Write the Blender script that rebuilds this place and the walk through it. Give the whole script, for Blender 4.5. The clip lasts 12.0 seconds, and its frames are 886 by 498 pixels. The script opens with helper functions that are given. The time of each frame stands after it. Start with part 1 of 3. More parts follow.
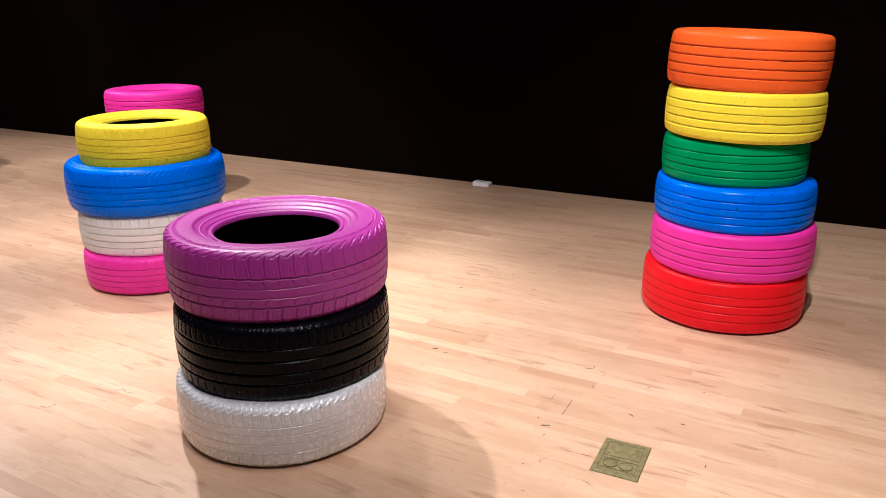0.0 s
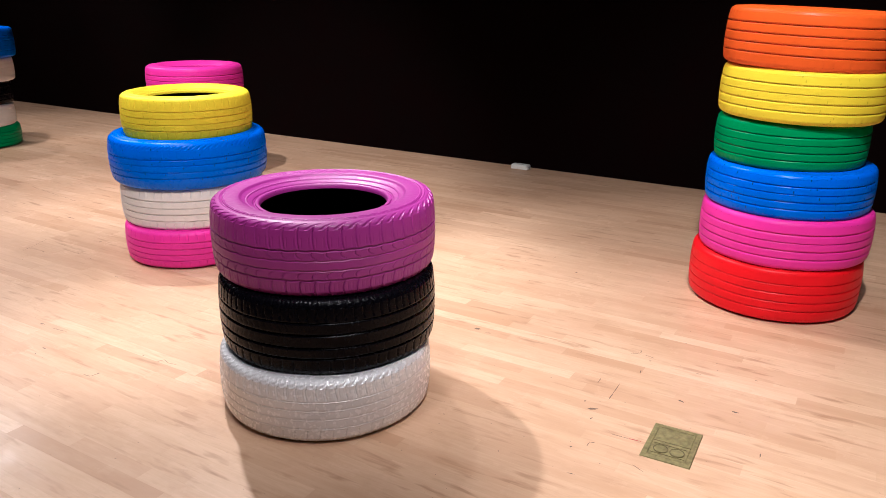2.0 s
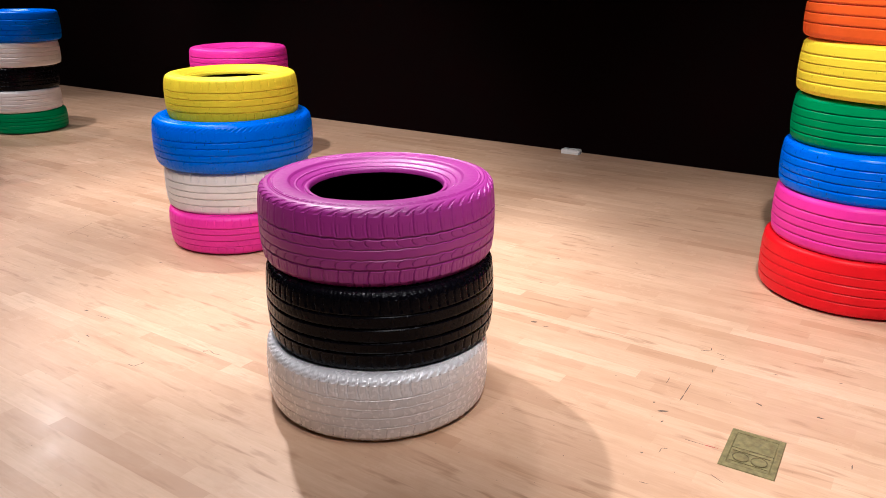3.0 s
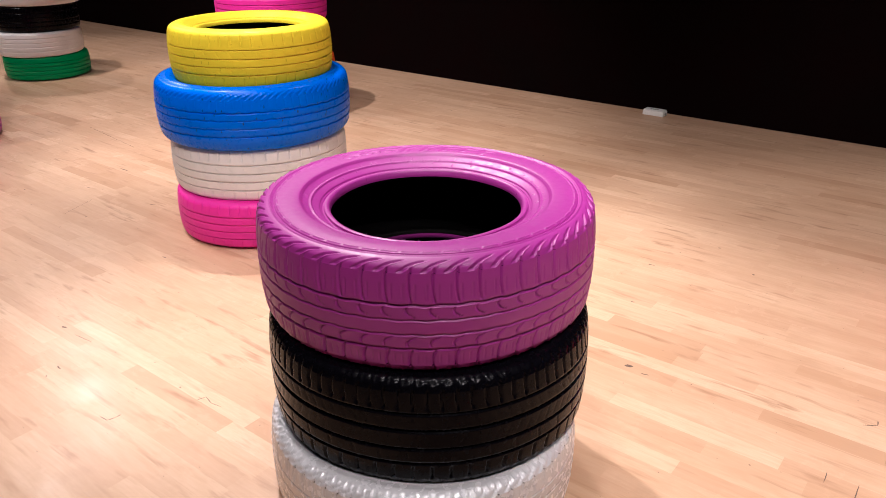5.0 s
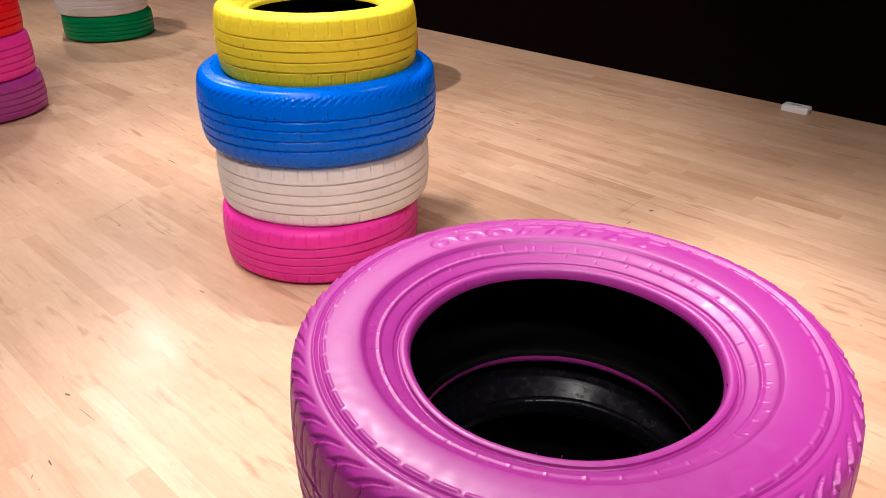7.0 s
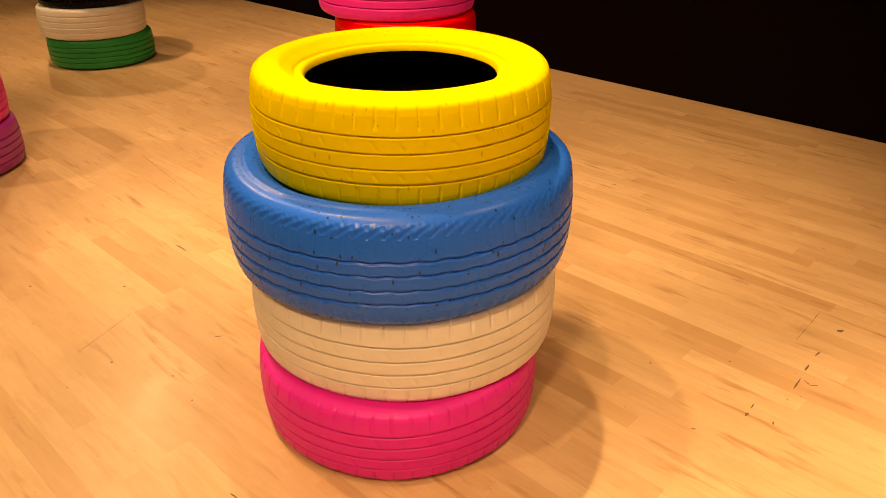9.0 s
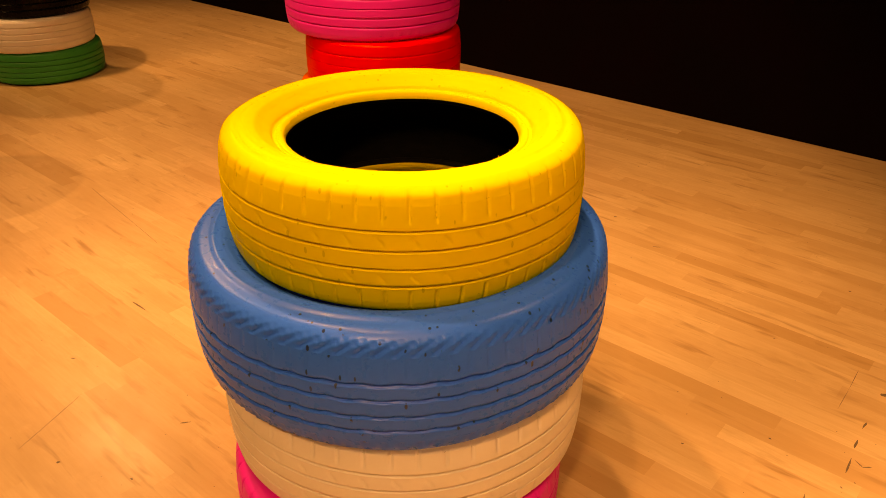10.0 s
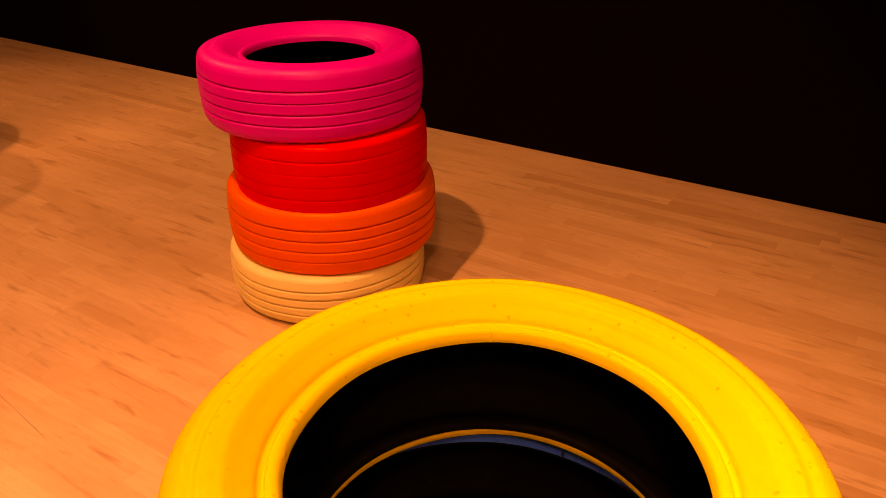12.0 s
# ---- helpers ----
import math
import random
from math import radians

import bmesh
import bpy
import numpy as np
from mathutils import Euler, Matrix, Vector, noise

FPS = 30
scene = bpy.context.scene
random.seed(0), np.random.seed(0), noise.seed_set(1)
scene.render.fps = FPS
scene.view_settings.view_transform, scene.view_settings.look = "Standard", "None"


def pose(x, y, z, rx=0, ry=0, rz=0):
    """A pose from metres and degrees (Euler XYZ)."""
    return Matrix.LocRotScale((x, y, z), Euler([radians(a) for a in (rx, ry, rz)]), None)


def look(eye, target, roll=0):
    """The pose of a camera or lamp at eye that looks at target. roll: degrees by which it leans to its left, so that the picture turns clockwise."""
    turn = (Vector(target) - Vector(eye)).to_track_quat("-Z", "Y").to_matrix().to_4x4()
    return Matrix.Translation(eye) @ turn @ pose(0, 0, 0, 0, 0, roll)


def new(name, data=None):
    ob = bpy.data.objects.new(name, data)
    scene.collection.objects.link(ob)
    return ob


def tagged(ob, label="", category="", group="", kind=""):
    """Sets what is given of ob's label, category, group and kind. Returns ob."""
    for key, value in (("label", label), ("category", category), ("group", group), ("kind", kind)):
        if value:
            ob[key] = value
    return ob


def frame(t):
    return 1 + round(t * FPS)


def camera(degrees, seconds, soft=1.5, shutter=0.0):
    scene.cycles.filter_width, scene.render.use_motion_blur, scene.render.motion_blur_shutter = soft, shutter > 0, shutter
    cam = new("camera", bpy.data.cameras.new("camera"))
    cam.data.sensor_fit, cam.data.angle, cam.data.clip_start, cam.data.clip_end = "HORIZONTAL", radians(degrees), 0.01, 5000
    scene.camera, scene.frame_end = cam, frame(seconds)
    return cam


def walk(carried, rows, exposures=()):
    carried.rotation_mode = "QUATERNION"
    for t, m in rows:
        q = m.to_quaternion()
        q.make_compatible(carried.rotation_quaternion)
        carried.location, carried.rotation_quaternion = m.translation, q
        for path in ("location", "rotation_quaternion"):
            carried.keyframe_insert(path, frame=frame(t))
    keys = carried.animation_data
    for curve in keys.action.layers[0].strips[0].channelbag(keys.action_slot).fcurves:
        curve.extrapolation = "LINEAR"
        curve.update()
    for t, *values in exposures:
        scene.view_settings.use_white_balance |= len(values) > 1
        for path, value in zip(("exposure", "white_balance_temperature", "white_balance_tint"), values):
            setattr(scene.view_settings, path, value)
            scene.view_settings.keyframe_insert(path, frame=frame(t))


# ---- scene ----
cam = camera(61.0, 12.0, soft=0.8)
METRES, EYE, TILT, LEAN, TURN = 3.79, 1.369, 0.0, 0.0, 0.0
ROWS = [
    (0.0, 0.0000, 0.0000, 0.0000, -0.08, -17.92, 0.23),
    (0.5, -0.0040, 0.0008, -0.0029, 0.11, -17.97, 0.05),
    (1.0, -0.0087, 0.0031, -0.0068, 0.58, -18.09, -0.14),
    (1.5, -0.0141, 0.0061, -0.0104, 1.28, -18.41, -0.34),
    (2.0, -0.0186, 0.0105, -0.0135, 2.30, -18.91, -0.35),
    (2.5, -0.0293, 0.0203, -0.0189, 3.66, -19.41, -0.15),
    (3.0, -0.0385, 0.0494, -0.0253, 5.17, -19.97, 0.13),
    (5.0, -0.0729, 0.2439, -0.0297, 9.09, -24.75, 0.25),
    (5.5, -0.0772, 0.2906, -0.0314, 10.28, -26.20, 0.05),
    (6.0, -0.0833, 0.3274, -0.0315, 11.81, -27.19, -0.05),
    (6.5, -0.0972, 0.3668, -0.0314, 13.60, -27.81, 0.16),
    (7.0, -0.1321, 0.4200, -0.0293, 15.09, -28.20, -0.11),
    (7.5, -0.1688, 0.4808, -0.0388, 16.16, -27.90, -0.02),
    (9.5, -0.2994, 0.6628, -0.0329, 13.74, -28.73, -0.08),
    (10.0, -0.3194, 0.7016, -0.0271, 12.02, -29.05, -0.32),
    (10.5, -0.3525, 0.7451, -0.0202, 10.08, -29.22, -0.33),
    (11.0, -0.3779, 0.7917, -0.0157, 7.98, -28.97, -0.31),
    (11.5, -0.3937, 0.8410, -0.0104, 5.78, -28.64, -0.20),
    (12.0, -0.4098, 0.8790, -0.0090, 3.97, -28.32, 0.16),
]
walk(cam, [(t, pose(0, 0, EYE, TILT, LEAN, TURN) @ pose(METRES * x, METRES * y, METRES * z, 90 + pitch, roll, yaw)) for t, x, y, z, yaw, pitch, roll in ROWS],
     exposures=[(0.0, -0.03, 4600, 16), (3.5, -0.03, 4600, 16), (5.0, -0.10, 4800, 21), (7.7, -0.08, 4850, 18), (9.3, -0.38, 15000, 22), (10.0, -0.62, 48000, 38), (10.5, -0.76, 100000, 50), (11.0, -0.97, 100000, 72), (11.5, -1.08, 100000, 96), (12.0, -0.94, 100000, 88)])

# ---- light: unseen spots under a dark ceiling, some added only as fill ----
world = bpy.data.worlds.new("dark_hall")
world.use_nodes = True
world.node_tree.nodes["Background"].inputs[0].default_value = (0.9, 0.95, 1.0, 1)
world.node_tree.nodes["Background"].inputs[1].default_value = 0.0
scene.world = world

CEILING = 4.6


def spot(eye, target, watts, cone=80, blend=0.6, radius=0.05, color=(1.0, 0.775, 0.505)):
    data = bpy.data.lights.new("unseen_spot", "SPOT")
    data.energy, data.spot_size, data.spot_blend = 1.19 * watts, radians(cone), blend
    data.shadow_soft_size, data.color = radius, color
    ob = new("unseen_spot", data)
    ob.matrix_world = look(eye, target)
    return ob


spot((-5.6, 7.6, 4.1), (-4.1, 5.9, 0), 265, 76)           # over the far stacks, seen as a glint in the varnish
spot((-5.1, 6.1, 4.1), (-2.6, 3.7, 0), 120, 46)
spot((-1.95, 4.75, 4.0), (-0.3, 2.3, 0), 710, 50, 0.8)    # casts the long shadow of the three-tyre stack
spot((-1.90, 3.15, 4.0), (-1.5, 3.9, 0), 150, 54)
spot((-2.80, 4.05, 4.0), (-1.6, 3.9, 0), 290, 50)
spot((-2.65, 4.25, 4.0), (-2.1, 5.9, 0), 470, 60)
spot((-5.80, 3.20, 4.0), (-3.9, 4.7, 0), 300, 60)
spot((0.10, 0.20, 4.0), (0.7, 2.2, 0), 190, 76)
spot((0.28, 0.95, 4.0), (1.8, 3.2, 0), 600, 66)
spot((-0.70, 2.05, 4.0), (-0.5, 2.4, 0), 135, 56)
spot((-1.6, 0.9, 4.0), (-1.8, 4.3, 0), 350, 54, radius=0.22)
spot((-0.98, 4.65, 4.0), (1.2, 3.2, 0), 240, 52)
spot((-4.30, 6.00, 4.0), (-5.6, 8.2, 0), 330, 78)         # added fill that brightens the far corner
spot((0.95, 0.55, 3.9), (-0.5, 2.4, 0.4), 125, 22)            # added narrow fill, brightens only the three-tyre stack
spot((0.55, 4.55, 4.0), (-1.7, 4.7, 0), 105, 60)          # added side fill from the open side of the two four-tyre stacks

# ---- materials ----


class Graph:
    def __init__(self, name):
        self.mat = bpy.data.materials.new(name)
        self.mat.use_nodes = True
        self.tree = self.mat.node_tree
        self.bsdf = self.tree.nodes["Principled BSDF"]

    def node(self, kind, **values):
        n = self.tree.nodes.new(kind)
        for key, value in values.items():
            n.inputs[key].default_value = value
        return n

    def link(self, a, b):
        self.tree.links.new(a, b)

    def math(self, op, a, b):
        n = self.tree.nodes.new("ShaderNodeMath")
        n.operation = op
        for k, v in enumerate((a, b)):
            if isinstance(v, (int, float)):
                n.inputs[k].default_value = v
            else:
                self.link(v, n.inputs[k])
        return n.outputs[0]

    def mix(self, fac, a, b, mode="MIX"):
        n = self.tree.nodes.new("ShaderNodeMix")
        n.data_type, n.blend_type = "RGBA", mode
        for k, v in ((0, fac), (6, a), (7, b)):
            if isinstance(v, (int, float)):
                n.inputs[k].default_value = v
            elif isinstance(v, tuple):
                n.inputs[k].default_value = (*v, 1)
            else:
                self.link(v, n.inputs[k])
        return n.outputs[2]

    def ramp(self, fac, stops):
        n = self.tree.nodes.new("ShaderNodeValToRGB")
        while len(n.color_ramp.elements) < len(stops):
            n.color_ramp.elements.new(0.5)
        for e, (p, c) in zip(n.color_ramp.elements, stops):
            e.position, e.color = p, (*c, 1) if isinstance(c, tuple) else (c, c, c, 1)
        self.link(fac, n.inputs[0])
        return n.outputs[0]

    def bump(self, height, strength, distance=0.002, after=None):
        n = self.node("ShaderNodeBump", Strength=strength, Distance=distance)
        self.link(height, n.inputs["Height"])
        if after:
            self.link(after, n.inputs["Normal"])
        return n.outputs[0]


def paint(name, color, rough=0.36, specks=0.0, metal=0.0, wear=0.05, gloss=0.35):
    """Brushed and sprayed enamel on rubber."""
    g = Graph(name)
    co = g.node("ShaderNodeTexCoord").outputs["Object"]
    rnd = g.node("ShaderNodeObjectInfo").outputs["Random"]
    shift = g.node("ShaderNodeVectorMath")
    shift.operation = "ADD"
    g.link(co, shift.inputs[0])
    g.link(g.math("MULTIPLY", rnd, 37.0), shift.inputs[1])
    co = shift.outputs[0]
    big = g.node("ShaderNodeTexNoise", Scale=9.0, Detail=4.0, Roughness=0.6)
    mid = g.node("ShaderNodeTexNoise", Scale=70.0, Detail=3.0)
    fine = g.node("ShaderNodeTexNoise", Scale=420.0, Detail=2.0)
    for n in (big, mid, fine):
        g.link(co, n.inputs["Vector"])
    dull = tuple(c * (1 - wear) + 0.25 * wear * sum(color) / 3 for c in color)
    dark = tuple(c * (1 - 1.3 * wear) for c in color)
    col = g.mix(g.ramp(big.outputs[0], [(0.35, 0.0), (0.7, 1.0)]), dark, color)
    col = g.mix(g.math("MULTIPLY", g.ramp(mid.outputs[0], [(0.5, 0.0), (0.72, 1.0)]), 0.5), col, dull)
    if specks:
        tall = g.node("ShaderNodeMapping", Scale=(1.5, 1.5, 0.62))
        g.link(co, tall.inputs["Vector"])
        vor = g.node("ShaderNodeTexVoronoi", Scale=34.0, Randomness=1.0)
        g.link(tall.outputs[0], vor.inputs["Vector"])
        dots = g.ramp(vor.outputs["Distance"], [(0.11, 1.0), (0.14, 0.0)])
        some = g.ramp(mid.outputs[0], [(0.40, 0.0), (0.46, 1.0)])
        col = g.mix(g.math("MULTIPLY", g.math("MULTIPLY", dots, some), specks), col, (0.012, 0.012, 0.014))
    g.link(col, g.bsdf.inputs["Base Color"])
    g.link(g.ramp(mid.outputs[0], [(0.3, rough - 0.07), (0.75, rough + 0.1)]), g.bsdf.inputs["Roughness"])
    g.bsdf.inputs["Metallic"].default_value = metal
    g.bsdf.inputs["Specular IOR Level"].default_value = gloss
    nrm = g.bump(fine.outputs[0], 0.06, 0.001)
    g.link(g.bump(mid.outputs[0], 0.05, 0.0015, nrm), g.bsdf.inputs["Normal"])
    return g.mat


PURPLE = paint("purple_paint", (0.380, 0.028, 0.305), 0.43, gloss=0.68)
BLACK = paint("black_paint", (0.0025, 0.0022, 0.004), 0.24, gloss=0.11)
SILVER = paint("silver_paint", (0.84, 0.83, 0.85), 0.24, metal=0.12, gloss=0.8)
PINK = paint("pink_paint", (0.82, 0.030, 0.39), 0.42, gloss=0.25)
WHITE = paint("white_paint", (0.85, 0.84, 0.83), 0.45, wear=0.06)
CREAM = paint("cream_paint", (0.80, 0.66, 0.34), 0.45, wear=0.06)
BLUE = paint("blue_paint", (0.0, 0.150, 0.92), 0.31, specks=0.9, wear=0.03, gloss=0.26)
YELLOW = paint("yellow_paint", (0.95, 0.765, 0.0), 0.44, specks=0.25, wear=0.03, gloss=0.12)
GREEN = paint("green_paint", (0.003, 0.29, 0.085), 0.4, gloss=0.25)
ORANGE = paint("orange_paint", (0.90, 0.13, 0.0), 0.40, gloss=0.18)
RED = paint("red_paint", (0.80, 0.002, 0.002), 0.40, gloss=0.18)


def rubber():
    g = Graph("bare_black_rubber")
    n = g.node("ShaderNodeTexNoise", Scale=30.0, Detail=5.0)
    g.link(g.ramp(n.outputs[0], [(0.3, (0.001, 0.001, 0.001)), (0.8, (0.004, 0.003, 0.003))]), g.bsdf.inputs["Base Color"])
    g.bsdf.inputs["Roughness"].default_value = 0.7
    g.bsdf.inputs["Specular IOR Level"].default_value = 0.04
    g.link(g.bump(n.outputs[0], 0.2), g.bsdf.inputs["Normal"])
    return g.mat


RUBBER = rubber()


def strip_wood():
    """Varnished maple strips, each a little different."""
    g = Graph("maple_strip")
    co = g.node("ShaderNodeTexCoord").outputs["Object"]
    rnd = g.math("FRACT", g.math("ADD", g.node("ShaderNodeObjectInfo").outputs["Random"],
                                 g.math("MULTIPLY", g.node("ShaderNodeNewGeometry").outputs["Random Per Island"], 0.97)), 0.0)
    comb = g.tree.nodes.new("ShaderNodeCombineXYZ")
    for k, f in enumerate((40.0, 17.0, 91.0)):
        g.link(g.math("MULTIPLY", rnd, f), comb.inputs[k])
    shift = g.tree.nodes.new("ShaderNodeVectorMath")
    shift.operation = "ADD"
    g.link(co, shift.inputs[0])
    g.link(comb.outputs[0], shift.inputs[1])
    mp = g.node("ShaderNodeMapping", Scale=(2.2, 26.0, 10.0))
    g.link(shift.outputs[0], mp.inputs["Vector"])
    grain = g.node("ShaderNodeTexNoise", Scale=3.2, Detail=6.0, Roughness=0.65, Distortion=0.6)
    g.link(mp.outputs[0], grain.inputs["Vector"])
    mp2 = g.node("ShaderNodeMapping", Scale=(1.6, 5.0, 3.0))
    g.link(shift.outputs[0], mp2.inputs["Vector"])
    cloud = g.node("ShaderNodeTexNoise", Scale=2.4, Detail=3.0)
    g.link(mp2.outputs[0], cloud.inputs["Vector"])
    base = g.ramp(rnd, [(0.0, (0.470, 0.284, 0.162)), (0.10, (0.555, 0.356, 0.220)), (0.5, (0.590, 0.388, 0.245)), (0.88, (0.622, 0.418, 0.266)), (1.0, (0.680, 0.476, 0.314))])
    col = g.mix(g.ramp(grain.outputs[0], [(0.32, 0.30), (0.62, 0.0)]), base, (0.440, 0.250, 0.128))
    col = g.mix(g.ramp(cloud.outputs[0], [(0.5, 0.0), (0.8, 0.35)]), col, (0.500, 0.310, 0.165))
    geo = g.node("ShaderNodeNewGeometry").outputs["Position"]
    dirt = g.node("ShaderNodeTexNoise", Scale=1.3, Detail=4.0)
    g.link(geo, dirt.inputs["Vector"])
    col = g.mix(g.ramp(dirt.outputs[0], [(0.5, 0.0), (0.75, 0.22)]), col, (0.520, 0.330, 0.183))
    blot = g.node("ShaderNodeTexNoise", Scale=3.6, Detail=5.0, Roughness=0.62)
    heading = g.node("ShaderNodeMapping", Rotation=(0, 0, radians(28.5)))
    g.link(geo, heading.inputs["Vector"])
    turned = g.node("ShaderNodeMapping", Scale=(0.55, 1.9, 1.0))
    g.link(heading.outputs[0], turned.inputs["Vector"])
    g.link(turned.outputs[0], blot.inputs["Vector"])
    col = g.mix(g.ramp(blot.outputs[0], [(0.50, 0.0), (0.70, 0.50)]), col, (0.470, 0.285, 0.160))
    col = g.mix(g.ramp(blot.outputs[0], [(0.28, 0.30), (0.46, 0.0)]), col, (0.690, 0.490, 0.325))
    # brown mineral streaks lying along the strips, and worn pale patches
    along = g.node("ShaderNodeMapping", Scale=(4.5, 30.0, 1.0))
    g.link(heading.outputs[0], along.inputs["Vector"])
    streak = g.node("ShaderNodeTexNoise", Scale=1.0, Detail=3.0, Roughness=0.55, Distortion=0.3)
    g.link(along.outputs[0], streak.inputs["Vector"])
    patch = g.node("ShaderNodeTexNoise", Scale=2.1, Detail=2.0)
    g.link(geo, patch.inputs["Vector"])
    lot = g.math("MULTIPLY", g.ramp(streak.outputs[0], [(0.57, 0.0), (0.72, 0.75)]), g.ramp(patch.outputs[0], [(0.40, 0.25), (0.60, 1.0)]))
    col = g.mix(lot, col, (0.300, 0.158, 0.077))
    rub = g.node("ShaderNodeTexNoise", Scale=9.0, Detail=6.0, Roughness=0.7)
    g.link(geo, rub.inputs["Vector"])
    col = g.mix(g.ramp(rub.outputs[0], [(0.52, 0.0), (0.72, 0.32)]), col, (0.455, 0.290, 0.174))
    speck = g.node("ShaderNodeTexNoise", Scale=85.0, Detail=2.0)
    g.link(geo, speck.inputs["Vector"])
    col = g.mix(g.ramp(speck.outputs[0], [(0.745, 0.0), (0.765, 0.8)]), col, (0.100, 0.060, 0.037))
    g.link(col, g.bsdf.inputs["Base Color"])
    scuff = g.node("ShaderNodeTexNoise", Scale=6.0, Detail=7.0, Roughness=0.7)
    g.link(geo, scuff.inputs["Vector"])
    g.link(g.ramp(scuff.outputs[0], [(0.3, 0.36), (0.75, 0.52)]), g.bsdf.inputs["Roughness"])
    g.bsdf.inputs["Coat Weight"].default_value = 0.19
    g.link(g.ramp(scuff.outputs[0], [(0.3, 0.16), (0.75, 0.33)]), g.bsdf.inputs["Coat Roughness"])
    g.bsdf.inputs["Specular IOR Level"].default_value = 0.3
    wave = g.node("ShaderNodeTexNoise", Scale=14.0, Detail=2.0)
    g.link(geo, wave.inputs["Vector"])
    nrm = g.bump(wave.outputs[0], 0.06, 0.002)
    g.link(g.bump(grain.outputs[0], 0.05, 0.0008, nrm), g.bsdf.inputs["Normal"])
    return g.mat


MAPLE = strip_wood()


def plain(name, color, rough, scale=20.0, amount=0.2, metal=0.0, relief=0.15, gloss=0.5):
    g = Graph(name)
    g.bsdf.inputs["Specular IOR Level"].default_value = gloss
    n = g.node("ShaderNodeTexNoise", Scale=scale, Detail=5.0)
    g.link(g.node("ShaderNodeTexCoord").outputs["Object"], n.inputs["Vector"])
    lo = tuple(c * (1 - amount) for c in color)
    hi = tuple(min(1, c * (1 + amount)) for c in color)
    g.link(g.ramp(n.outputs[0], [(0.3, lo), (0.7, hi)]), g.bsdf.inputs["Base Color"])
    g.link(g.ramp(n.outputs[0], [(0.3, max(0.05, rough - 0.08)), (0.7, rough + 0.08)]), g.bsdf.inputs["Roughness"])
    g.bsdf.inputs["Metallic"].default_value = metal
    g.link(g.bump(n.outputs[0], relief), g.bsdf.inputs["Normal"])
    return g.mat


WALL = plain("matt_black_wall", (0.0026, 0.0003, 0.0004), 0.9, 3.0, 0.3, gloss=0.05)
CEIL = plain("black_ceiling", (0.012, 0.012, 0.012), 0.9, 3.0, 0.3)
SUBFLOOR = plain("dark_joint", (0.16, 0.09, 0.05), 0.8, 8.0)
BRASS = plain("tarnished_brass", (0.27, 0.235, 0.10), 0.50, 60.0, 0.30, 0.5)
# a darker brass for the hinge bar, cap rings and ribs
BRASS_DARK = plain("darker_brass", (0.17, 0.140, 0.060), 0.55, 80.0, 0.3, 0.5)
PLASTIC = plain("white_plastic", (0.78, 0.78, 0.76), 0.4, 30.0, 0.04)
GREY = plain("grey_plastic", (0.30, 0.30, 0.30), 0.5, 30.0, 0.1)
SCRATCH = plain("ground_in_dirt", (0.14, 0.09, 0.06), 0.7, 200.0, 0.4)
RED_FILL = plain("red_wax_line", (0.35, 0.03, 0.025), 0.6, 200.0, 0.3)

# ---- mesh helpers ----


def part(name, bm, material, parent=None, label=""):
    data = bpy.data.meshes.new(name)
    bm.to_mesh(data)
    bm.free()
    data.materials.append(material)
    ob = new(name, data)
    ob.parent = parent
    return tagged(ob, label)


def box_bm(x0, x1, y0, y1, z0, z1, bevel=0.0, segments=2):
    bm = bmesh.new()
    bmesh.ops.create_cube(bm, size=1, matrix=Matrix.Translation(((x0 + x1) / 2, (y0 + y1) / 2, (z0 + z1) / 2)) @ Matrix.Diagonal((x1 - x0, y1 - y0, z1 - z0, 1)))
    if bevel:
        bmesh.ops.bevel(bm, geom=list(bm.edges), offset=bevel, segments=segments, affect="EDGES", profile=0.5)
    return bm


def disc_bm(x, y, z0, z1, r, r2=None, sides=32):
    bm = bmesh.new()
    bmesh.ops.create_cone(bm, cap_ends=True, segments=sides, radius1=r, radius2=r if r2 is None else r2, depth=z1 - z0,
                          matrix=Matrix.Translation((x, y, (z0 + z1) / 2)))
    return bm


def ring_bm(x, y, z0, z1, r0, r1, sides=36):
    bm = bmesh.new()
    loops = []
    for r, z in ((r0, z0), (r0, z1), (r1, z1), (r1, z0)):
        loops.append([bm.verts.new((x + r * math.cos(2 * math.pi * k / sides), y + r * math.sin(2 * math.pi * k / sides), z)) for k in range(sides)])
    for a in range(4):
        p, q = loops[a], loops[(a + 1) % 4]
        for k in range(sides):
            bm.faces.new((p[k], q[k], q[(k + 1) % sides], p[(k + 1) % sides]))
    bmesh.ops.recalc_face_normals(bm, faces=bm.faces)
    return bm


# ---- the hall ----
HALL = -28.5     # the wall and the floor strips run along this heading
turn = pose(0, 0, 0, 0, 0, HALL)
U0, U1, V0, V1 = -13.0, 7.0, -5.0, 5.39


def hall_part(name, label, material, box, category):
    ob = part(name, box_bm(*box), material)
    ob.matrix_world = turn
    return tagged(ob, label, category, kind="structure")


